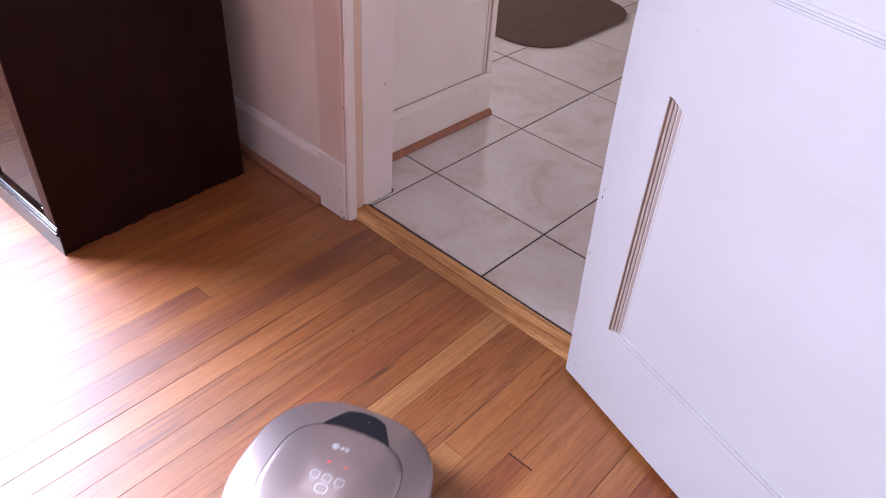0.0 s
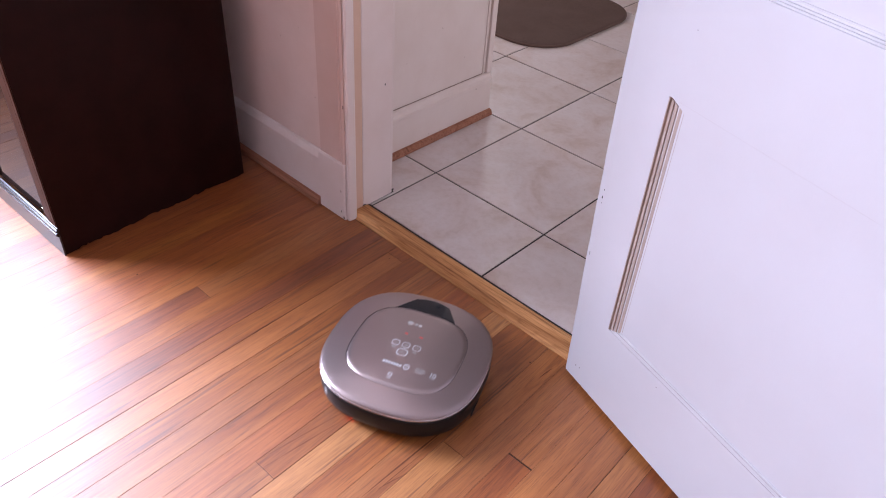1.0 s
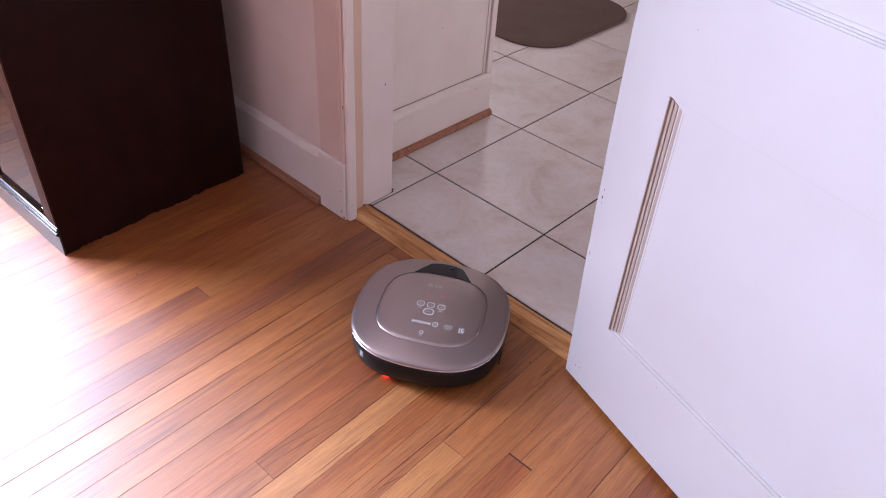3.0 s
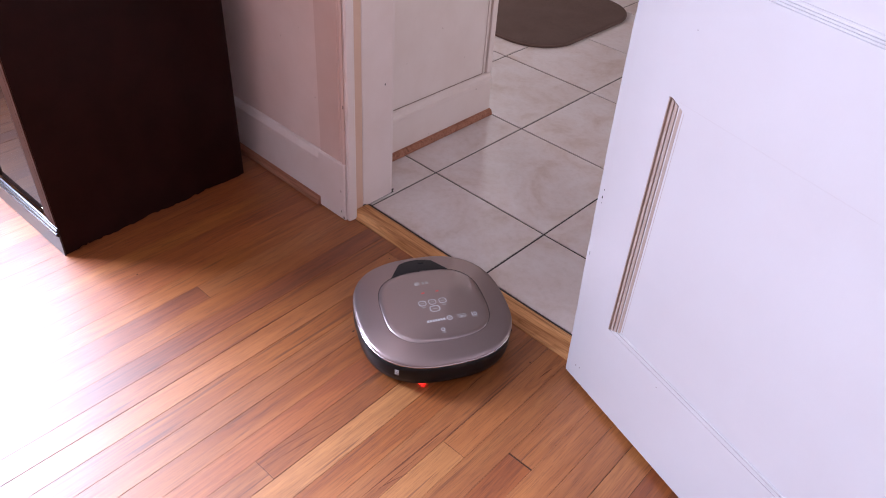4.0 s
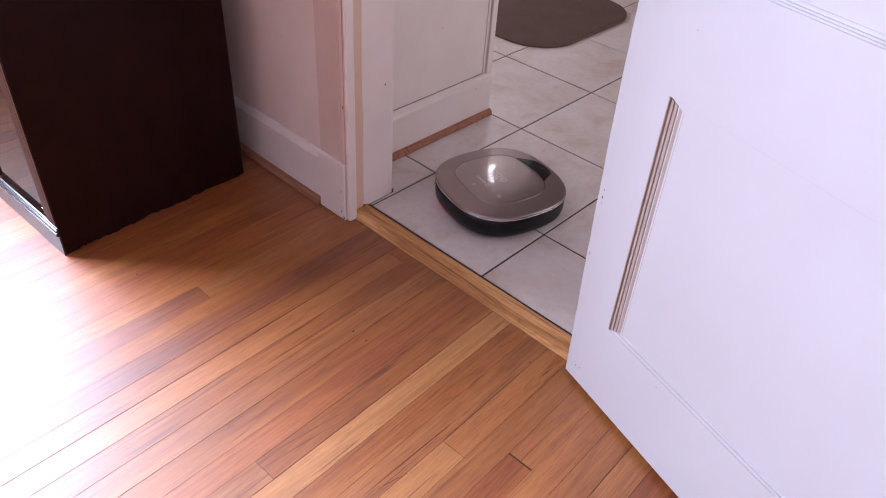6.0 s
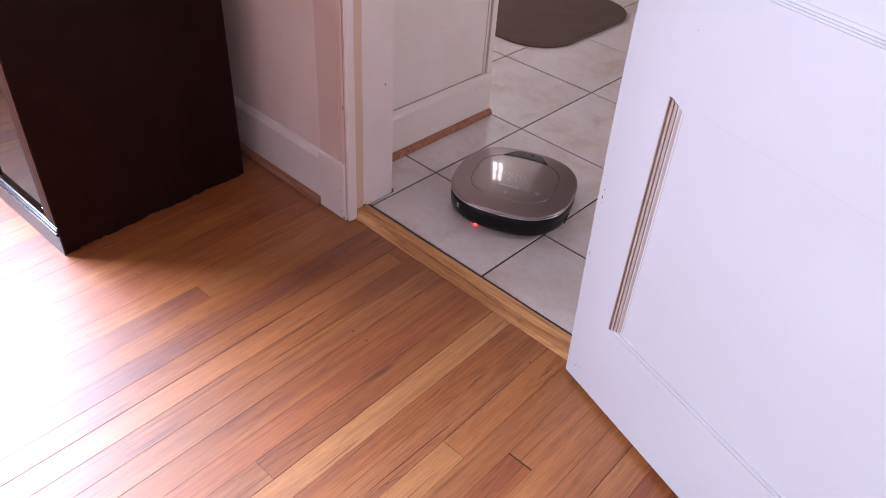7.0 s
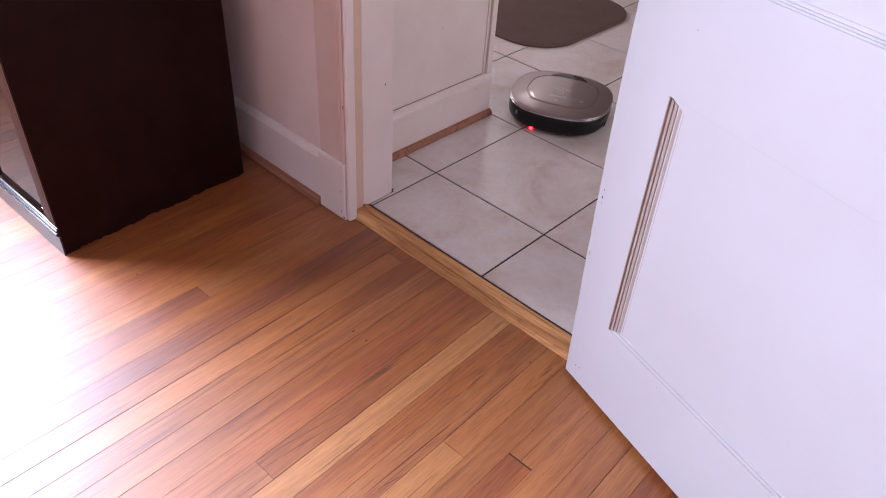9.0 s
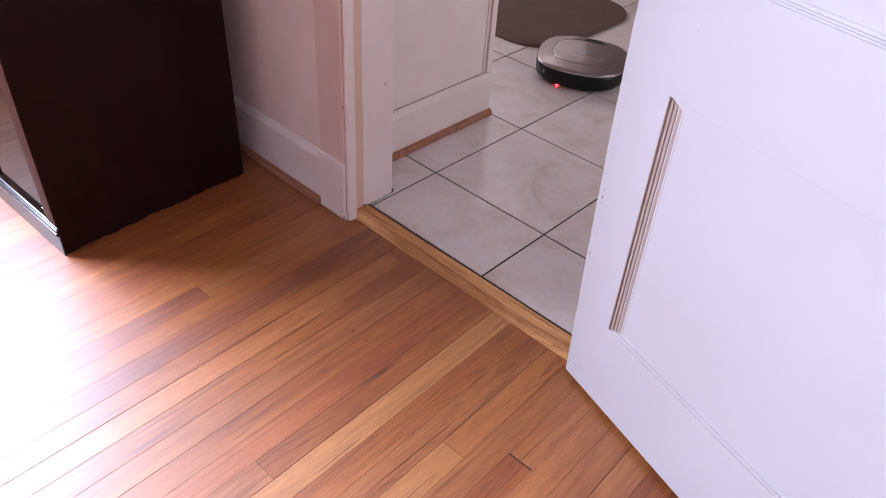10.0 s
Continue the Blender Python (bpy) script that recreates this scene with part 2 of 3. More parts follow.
structure("wall_kitchen_west", with_holes("x", KW - 0.15, KW, 0.2255, YK + 0.15, -0.05, TOP, [(0.65, 2.05, 0.85, 2.15)]), KITCHEN_TRIM, "pale painted kitchen wall with a wide window", "wall")
# South and east walls, out of view, painted dark to take away fill
structure("wall_south", with_holes("y", YS - 0.15, YS, XW, XE, -0.05, TOP, [(-0.97, -0.03, 0.34, 1.56)]), UNSEEN_TAUPE, "unseen wall with an added window, dark to cut bounce", "wall")
structure("wall_east", with_holes("x", XE, XE + 0.15, YS - 0.15, YK + 0.15, -0.05, TOP, [(0.80, 2.20, 0.40, 1.70)]), UNSEEN_TAUPE, "unseen wall beside the open door, dark to cut bounce", "wall")
structure("wall_kitchen", with_holes("y", YK, YK + 0.15, KW, -0.92, -0.05, TOP, [(-1.94, -1.54, 1.40, 2.40)]), KITCHEN_WHITE, "white painted kitchen wall with a narrow window", "wall")
# Unseen end wall, taupe so the lid mirrors a darker zone
structure("wall_kitchen_end", boxed(-0.9195, XE, YK, YK + 0.15, -0.05, TOP), UNSEEN_TAUPE, "unseen kitchen wall, taupe for a dark reflection in the lid", "wall")
structure("ceiling", boxed(KW - 0.15, XE + 0.15, YS - 0.15, YK + 0.15, TOP, TOP + 0.1), CEIL, "unseen ceiling, grey to cut bounce light", "ceiling")

floor = structure("floor", boxed(XW, XE, YS, 0.136, -0.06, -0.0012), SUBFLOOR, "honey and amber strip oak floor with worn varnish", "floor")
kitchen_floor = structure("kitchen_floor", boxed(KW, XE, 0.146, YK, -0.06, -0.0025), GROUT, "off-white ceramic tile floor with dark grout", "floor")


def window(name, axis, at, u0, u1, z0, z1, mid):
    """A double-hung window: outer frame, two sashes, muntins, sill and panes in the opening."""
    ob = tagged(new(name), "white painted double-hung sash window with clear panes", "window", kind="structure")

    def bar(nm, a, b, c, d, depth0, depth1, mat_=BLIND, par=ob):
        dims = (depth0, depth1, a, b, c, d) if axis == "x" else (a, b, depth0, depth1, c, d)
        return part(nm, boxed(*dims, bevel=0.003, segments=1), mat_, par)
    d0, d1 = at
    f = 0.05
    bar("frame", u0, u0 + f, z0, z1, d0, d1)
    bar("frame", u1 - f, u1, z0, z1, d0, d1)
    bar("frame", u0 + f, u1 - f, z1 - f, z1, d0, d1)
    bar("window_sill", u0 + f, u1 - f, z0, z0 + f, d0, d1)
    zm = (z0 + z1) / 2
    bar("meeting_rail", u0 + f, u1 - f, zm - 0.025, zm + 0.025, d0 + 0.02, d1 - 0.02)
    n = max(1, round((u1 - u0) / mid))
    for i in range(1, n):
        u = u0 + (u1 - u0) * i / n
        bar("muntin", u - 0.018, u + 0.018, z0 + f, zm - 0.025, d0 + 0.03, d1 - 0.03)
        bar("muntin", u - 0.018, u + 0.018, zm + 0.025, z1 - f, d0 + 0.03, d1 - 0.03)
    return ob


window("window_1", "x", (XW - 0.12, XW - 0.02), -1.78, -0.48, 0.78, 2.44, 0.65)
window("window_2", "y", (YK + 0.02, YK + 0.12), -1.94, -1.54, 1.40, 2.40, 0.2)
window("window_4", "x", (XE + 0.02, XE + 0.12), 0.80, 2.20, 0.40, 1.70, 0.7)
# South window, unseen, added around the fill lamp
window("fill_window", "y", (YS - 0.12, YS - 0.02), -0.97, -0.03, 0.34, 1.56, 0.5)
window("window_3", "x", (KW - 0.12, KW - 0.02), 0.65, 2.05, 0.85, 2.15, 0.7)

# door opening: casing, plinth, jamb lining, stop
FRAME = tagged(new("door_frame"), "white painted door casing and jamb with chipped edges", "door frame", kind="structure")


def upright(profile_xy, z0, z1):
    return loft([[(x, y, z) for x, y in profile_xy] for z in (z0, z1)], True, True)


CASING = [(-0.094, 0.0695), (-0.094, 0.058), (-0.091, 0.0555), (-0.014, 0.0555), (-0.0115, 0.0575), (-0.009, 0.0555), (-0.004, 0.052), (0.001, 0.052), (0.005, 0.0555), (0.006, 0.060), (0.006, 0.0695)]
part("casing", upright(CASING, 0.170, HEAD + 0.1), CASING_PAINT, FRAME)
PLINTH = [(-0.097, 0.0695), (-0.097, 0.0525), (-0.095, 0.050), (0.004, 0.050), (0.0065, 0.0525), (0.0065, 0.0695)]
part("plinth_block", loft([[(x, y, z) for x, y in PLINTH] for z in (0.001, 0.166)] + [[(x * 0.99 - 0.0005, y + (0.003 if y < 0.06 else 0), 0.1698) for x, y in PLINTH]], True, True), TRIM, FRAME)
LINING = [(0.0080, 0.056), (0.014, 0.0545), (0.0185, 0.058), (0.0195, 0.064), (0.0195, 0.076), (0.017, 0.081), (0.010, 0.083), (-0.0345, 0.083), (-0.0345, 0.0705), (0.0080, 0.0705)]
part("jamb_edge", upright(LINING, 0.002, HEAD), TRIM, FRAME)
part("jamb_rebate", boxed(-0.0345, -0.004, 0.0835, 0.1215, 0.002, HEAD, bevel=0.001, segments=1), REBATE_PAINT, FRAME, "tan painted strip in the rebate")
STOP = [(-0.0345, 0.122), (-0.009, 0.122), (-0.006, 0.125), (-0.006, 0.222), (-0.009, 0.232), (-0.016, 0.238), (-0.0345, 0.240)]
part("jamb_lining", upright(STOP, 0.0035, HEAD), TRIM, FRAME)
part("jamb_lining", boxed(OPEN1, OPEN1 + 0.0145, 0.056, 0.238, 0.0, HEAD, bevel=0.002), TRIM, FRAME)
part("casing", boxed(OPEN1 + 0.0148, OPEN1 + 0.11, 0.053, 0.0695, 0.0, HEAD + 0.1, bevel=0.003), TRIM, FRAME)
part("head_lining", boxed(OPEN0 - 0.0145, OPEN1 + 0.0145, 0.058, 0.236, HEAD + 0.0005, HEAD + 0.0145, bevel=0.002), TRIM, FRAME)
part("head_casing", boxed(0.0065, OPEN1 + 0.0145, 0.0535, 0.0695, HEAD + 0.015, HEAD + 0.1, bevel=0.003), TRIM, FRAME)

part("joint_grime", boxed(0.0042, 0.0078, 0.0600, 0.0694, 0.001, HEAD), DARK_GAP, FRAME, "dark open joint beside the casing")
part("joint_grime", boxed(-0.0340, -0.0075, 0.0840, 0.2370, 0.0012, 0.0033), DARK_GAP, FRAME, "dark grime under the jamb")
for cx, cy, cz, sx, sy, sz in ((-0.008, 0.0499, 0.022, 0.0016, 0.0006, 0.0034), (0.0015, 0.0500, 0.007, 0.0025, 0.0006, 0.0040), (-0.0058, 0.1270, 0.006, 0.0016, 0.0075, 0.0045), (-0.0058, 0.232, 0.012, 0.0010, 0.0040, 0.0030), (-0.0060, 0.200, 0.340, 0.0006, 0.0018, 0.0030), (0.0050, 0.0535, 0.330, 0.0010, 0.0008, 0.0055)):
    bm = bmesh.new()
    bmesh.ops.create_uvsphere(bm, u_segments=10, v_segments=6, radius=1.0, matrix=Matrix.Translation((cx, cy, cz)) @ Matrix.Diagonal((sx, sy, sz, 1)))
    part("chip", bm, DARK_GAP, FRAME, "small dark chip in the paint")

BASE = [(0.0695, 0.001), (0.056, 0.001), (0.056, 0.130), (0.0555, 0.132), (0.0555, 0.140), (0.058, 0.146), (0.062, 0.155), (0.066, 0.158), (0.0695, 0.1585)]
structure("baseboard", profile_run(BASE, "x", XW + 0.002, -0.0975), TRIM, "white painted baseboard with a moulded cap", "baseboard")
SHOE = [(0.0557, 0.001), (0.0415, 0.001), (0.042, 0.008), (0.0445, 0.014), (0.049, 0.018), (0.0557, 0.020)]
structure("shoe_trim", profile_run(SHOE, "x", XW + 0.002, -0.0975), OAK_SHOE, "stained oak shoe moulding along the baseboard", "trim")
SADDLE = [(0.075, 0.0005), (0.0765, 0.003), (0.086, 0.0072), (0.092, 0.0085), (0.130, 0.0085), (0.137, 0.0072), (0.1400, 0.0040), (0.1400, -0.011), (0.075, -0.011)]
structure("threshold", profile_run(SADDLE, "x", -0.0035, OPEN1 - 0.001), OAK_SADDLE, "oak threshold strip between wood floor and tiles", "threshold")

# kitchen: boxed-out panelled wall end
PX, PY0, PY1 = -0.150, 0.2405, 0.790
pantry = structure("wall_pantry", boxed(-0.9, PX, PY0, PY1, -0.002, TOP - 0.001), KITCHEN_TRIM, "cream panelled wall end inside the kitchen", "wall")
KBASE = [(PX, 0.001), (PX + 0.013, 0.001), (PX + 0.013, 0.118), (PX + 0.015, 0.121), (PX + 0.015, 0.131), (PX + 0.010, 0.137), (PX + 0.008, 0.146), (PX + 0.003, 0.150), (PX, 0.150)]
part("baseboard", profile_run(KBASE, "y", PY0 + 0.001, PY1 + 0.001), KITCHEN_TRIM, pantry)
KSHOE = [(PX + 0.0133, 0.001), (PX + 0.026, 0.001), (PX + 0.0255, 0.010), (PX + 0.022, 0.018), (PX + 0.0133, 0.021)]
part("shoe_moulding", profile_run(KSHOE, "y", PY0 + 0.001, PY1 + 0.006), OAK_SHOE, pantry, "reddish stained wood shoe moulding")
part("cap_joint", boxed(PX + 0.0002, PX + 0.0014, PY0 + 0.001, PY1 - 0.022, 0.1503, 0.1523), QUIRK_SHADE_DIRT, pantry, "thin dark joint over the baseboard")
part("corner_board", boxed(PX + 0.0003, PX + 0.009, PY1 - 0.021, PY1 + 0.002, 0.151, TOP - 0.002, bevel=0.003), KITCHEN_TRIM, pantry)
part("panel_bead", boxed(PX + 0.0003, PX + 0.004, PY1 - 0.036, PY1 - 0.027, 0.151, TOP - 0.002, bevel=0.0015), KITCHEN_TRIM, pantry)
# ---- open panelled door ----
DOOR = pose(0.727, 0.043, 0.014, 0, 0, -18.06) @ pose(0, 0, 0, 0, -0.75, 0)
DW, DH, DT = 0.76, 2.02, 0.036


def panel_door():
    door = thing("panel_door", "white painted wooden panel door standing open", "door", m=DOOR)
    st, z = 0.088, ((0.0, 0.190), (0.668, 0.846), (1.86, DH))
    for name, u0, u1 in (("stile", 0, st), ("stile", DW - st, DW)):
        rim, side = (0.0, 1) if u0 == 0 else (DW, -1)
        wear = random.Random(5)
        rings = []
        for k in range(121):
            w = wear.uniform(0.0, 0.0012) * (wear.random() < 0.5)
            inner = st if side == 1 else DW - st
            out = -0.020 * math.sin(min(DH * k / 120 / 0.75, 1.0) * math.pi / 2) if side == 1 else 0.0
            rings.append([(inner, 0, DH * k / 120), (rim + out + side * (0.003 + w), 0, DH * k / 120), (rim + out + side * w * 0.6, 0.003 + w, DH * k / 120), (rim + out, DT - 0.003, DH * k / 120), (rim + out + side * 0.003, DT, DH * k / 120), (inner, DT, DH * k / 120)])
        bm = loft(rings, True, True)
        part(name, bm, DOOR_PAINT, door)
    for z0, z1 in z:
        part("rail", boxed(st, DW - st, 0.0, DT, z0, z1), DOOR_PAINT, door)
    # reeded sticking from the face down to the panel; the lowest run is a flat band between two quirks
    reeds = [(0.0000, 0.0003), (0.0008, 0.0004), (0.0013, 0.0034), (0.0020, 0.0034), (0.0025, 0.0010), (0.0045, 0.0012), (0.0049, 0.0042), (0.0056, 0.0042), (0.0061, 0.0018), (0.0081, 0.0020), (0.0086, 0.0050), (0.0092, 0.0050), (0.0097, 0.0026), (0.0119, 0.0030), (0.0125, 0.0036), (0.0142, 0.0032)]
    flat = [(0.0, 0.0003), (0.0009, 0.0003), (0.0012, 0.0022), (0.0018, 0.0022), (0.0021, 0.0003), (0.0098, 0.0005), (0.0101, 0.0024), (0.0107, 0.0024), (0.0110, 0.0008), (0.0137, 0.0012), (0.0142, 0.0032)]
    thin = [(0.0, 0.0003), (0.0006, 0.0004), (0.0012, 0.0028), (0.0022, 0.0029), (0.0142, 0.0032)]
    for z0, z1 in ((z[0][1], z[1][0]), (z[1][1], z[2][0])):
        u0, u1 = st, DW - st
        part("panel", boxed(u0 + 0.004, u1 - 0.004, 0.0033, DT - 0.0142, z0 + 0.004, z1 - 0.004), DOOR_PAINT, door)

        def corner(k, d):
            a, b, c, e = u0 + d * 2.3, u1 - d * 2.3, z0 + d, z1 - d
            return [(a, c), (b, c), (b, e), (a, e)][k]
        for k in range(4):
            prof = reeds if k == 3 else [(d, 0.0003 + (y - 0.0003) * 0.6) for d, y in reeds]
            if z0 < 0.5 and k in (0, 2):
                prof = flat if k == 0 else thin
            ring = lambda q: [(corner(q, d)[0], y, corner(q, d)[1]) for d, y in prof] + [(corner(q, 0.0142)[0], 0.0170, corner(q, 0.0142)[1]), (corner(q, 0.0)[0], 0.0170, corner(q, 0.0)[1])]
            strip = part("sticking", loft([ring(k), ring((k + 1) % 4)], True, True), SHADED_REED if k == 3 else DOOR_PAINT, door, "grooved moulding, brown for its shade" if k == 3 else "")
            # quirk faces take a darker material as painted groove shade
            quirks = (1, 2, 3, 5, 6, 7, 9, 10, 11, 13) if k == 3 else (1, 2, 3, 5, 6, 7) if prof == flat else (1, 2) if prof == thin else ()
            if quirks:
                strip.data.materials.append(QUIRK_SHADE if prof == flat else QUIRK_SHADE_DIRT)
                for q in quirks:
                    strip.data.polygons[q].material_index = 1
    for u, zc, w, h, dark in ((-0.0005, 0.449, 0.003, 0.004, 1), (-0.0015, 0.433, 0.0036, 0.008, 1), (-0.001, 0.421, 0.002, 0.003, 1), (-0.002, 0.308, 0.003, 0.012, 0), (0.029, 0.036, 0.004, 0.006, 0), (0.041, 0.039, 0.003, 0.005, 0), (0.107, 0.775, 0.003, 0.002, 0), (0.229, 0.172, 0.004, 0.003, 0)):
        bm = bmesh.new()
        bmesh.ops.create_uvsphere(bm, u_segments=10, v_segments=6, radius=1.0, matrix=Matrix.Translation((u, 0.0, zc)) @ Matrix.Diagonal((w * 0.38, 0.0005, h * 0.40, 1)))
        part("chip", bm, DARK_GAP if dark else PALE, door, "small chip in the paint")
    for zh in (0.25, 1.0, 1.78):
        part("hinge", boxed(DW - 0.002, DW + 0.012, DT - 0.012, DT + 0.004, zh, zh + 0.09, bevel=0.003), RIM, door)
    return door


panel_door()


# ---- dark cabinet ----
def dark_cabinet():
    cab = thing("display_cabinet", "espresso stained wooden cabinet with dark glass front", "cabinet", m=pose(-0.332, -0.533, 0, 0, 0, 2.5))
    w, d, h = 0.64, 0.515, 1.62
    chew = random.Random(3)
    foot = [(-0.003, 0.0), (0.03, 0.001)]
    while foot[-1][0] < d - 0.012:
        foot.append((foot[-1][0] + chew.uniform(0.003, 0.011), max(0.0005, 0.0025 + 0.002 * math.sin(foot[-1][0] * 37) + chew.uniform(-0.0028, 0.0030))))
    side = [(d, 0.002), (d, h - 0.03), (-0.003, h - 0.03)]
    part("side_panel", loft([[(x, y, z) for y, z in foot + side] for x in (-0.011, 0.0)], True, True), ESPRESSO, cab, "dark stained side with a chipped lower edge")
    part("side_panel", boxed(-w, -w + 0.011, -0.003, d, 0.003, h - 0.03, bevel=0.001), ESPRESSO, cab)
    part("edge_band", boxed(-0.0125, -0.0005, -0.006, -0.0032, 0.0835, h - 0.032, bevel=0.001), ESPRESSO_EDGE, cab, "brown worn front edge")
    part("back_panel", boxed(-w + 0.0112, -0.0112, d - 0.012, d - 0.001, 0.03, h - 0.03), ESPRESSO, cab)
    part("top", boxed(-w - 0.012, 0.012, -0.01, d + 0.004, h - 0.0298, h, bevel=0.006), ESPRESSO, cab)
    part("plinth", boxed(-w, 0.003, -0.0075, -0.0032, 0.0, 0.058, bevel=0.001), PLINTH_FACE, cab)
    lip = [(-0.0032, 0.0583), (-0.008, 0.0583), (-0.0125, 0.062), (-0.0125, 0.067), (-0.009, 0.069), (-0.0115, 0.072), (-0.0105, 0.076), (-0.007, 0.078), (-0.007, 0.0815), (-0.0032, 0.083)]
    part("base_moulding", profile_run(lip, "x", -w, 0.004), BLUE_SHEEN, cab, "glossy dark moulded lip")
    door = part("door", boxed(-w / 2 + 0.002, -0.0125, 0.003, 0.0146, 0.0835, h - 0.032), BLACK_GLASS, cab, "dark glass cabinet door")
    part("door_frame", boxed(-0.0400, -0.0130, -0.0060, 0.0028, 0.084, h - 0.056, bevel=0.001), ESPRESSO_EDGE, door, "brown worn door stile")
    part("door_frame", boxed(-0.0630, -0.0402, -0.0010, 0.0028, 0.084, h - 0.056, bevel=0.001), ESPRESSO, door)
    part("catch", boxed(-0.070, -0.066, -0.001, 0.0029, 0.098, 0.102, bevel=0.001), RIM, door, "small bright catch")
    part("door_frame", boxed(-w / 2 + 0.002, -w / 2 + 0.020, -0.003, 0.0028, 0.084, h - 0.032, bevel=0.001), ESPRESSO_EDGE, door)
    part("door_frame", boxed(-w / 2 + 0.0202, -0.0130, -0.003, 0.0028, h - 0.055, h - 0.032, bevel=0.003), ESPRESSO_EDGE, door)
    door = part("door", boxed(-w + 0.0125, -w / 2 - 0.002, 0.003, 0.0146, 0.0835, h - 0.032), BLACK_GLASS, cab, "dark glass cabinet door")
    part("door_frame", boxed(-w / 2 - 0.020, -w / 2 - 0.002, -0.003, 0.0028, 0.084, h - 0.032, bevel=0.001), ESPRESSO_EDGE, door)
    part("door_frame", boxed(-w + 0.0125, -w + 0.028, -0.003, 0.0028, 0.084, h - 0.032, bevel=0.001), ESPRESSO_EDGE, door)
    return cab


dark_cabinet()


# ---- kitchen mat ----
def rounded(x0, x1, y0, y1, r, n=14):
    pts = []
    for cx, cy, a in ((x1 - r, y0 + r, -90), (x1 - r, y1 - r, 0), (x0 + r, y1 - r, 90), (x0 + r, y0 + r, 180)):
        for i in range(n + 1):
            t = radians(a + 90 * i / n)
            pts.append((cx + r * math.cos(t), cy + r * math.sin(t)))
    return pts


def kitchen_mat():
    ob = thing("kitchen_mat", "brown short-pile kitchen mat with rounded corners on tiles", "rug", m=pose(0, 0, 0))
    R = lambda d: rounded(-1.45 + d, -0.300 - d, 1.316 + d, 2.040 - d, 0.19 - d)
    pile = [(0.006, 0.0003), (0.006, 0.010), (0.010, 0.013), (0.05, 0.0135)]
    part("mat_top", loft([[(x, y, z) for x, y in R(d)] for d, z in pile], True, True), RUG, ob)
    part("binding", loft([[(x, y, z) for x, y in R(d)] for d, z in ((0.0058, 0.0004), (0.001, 0.001), (0.0, 0.006), (0.002, 0.0105), (0.0058, 0.011))]), RUG_EDGE, ob, "brown bound edge")
    return ob


kitchen_mat()


# ---- robot vacuum ----
def sup(a, b, n, cx=0.0, cy=0.0, count=96):
    out = []
    for i in range(count):
        t = 2 * math.pi * i / count
        c, s = math.cos(t), math.sin(t)
        r = (abs(c) ** n + abs(s) ** n) ** (-1 / n)
        out.append((cx + a * r * c, cy + b * r * s))
    return out


A, NV = 0.1655, 2.6


def crown(x, y):
    rho = ((abs(x) / A) ** NV + (abs(y) / A) ** NV) ** (1 / NV)
    return 0.0762 + 0.0175 * (1 - min(rho, 1) ** 2.2) if rho < 0.94 else 0.0786 - 0.0035 * (rho - 0.94) / 0.06


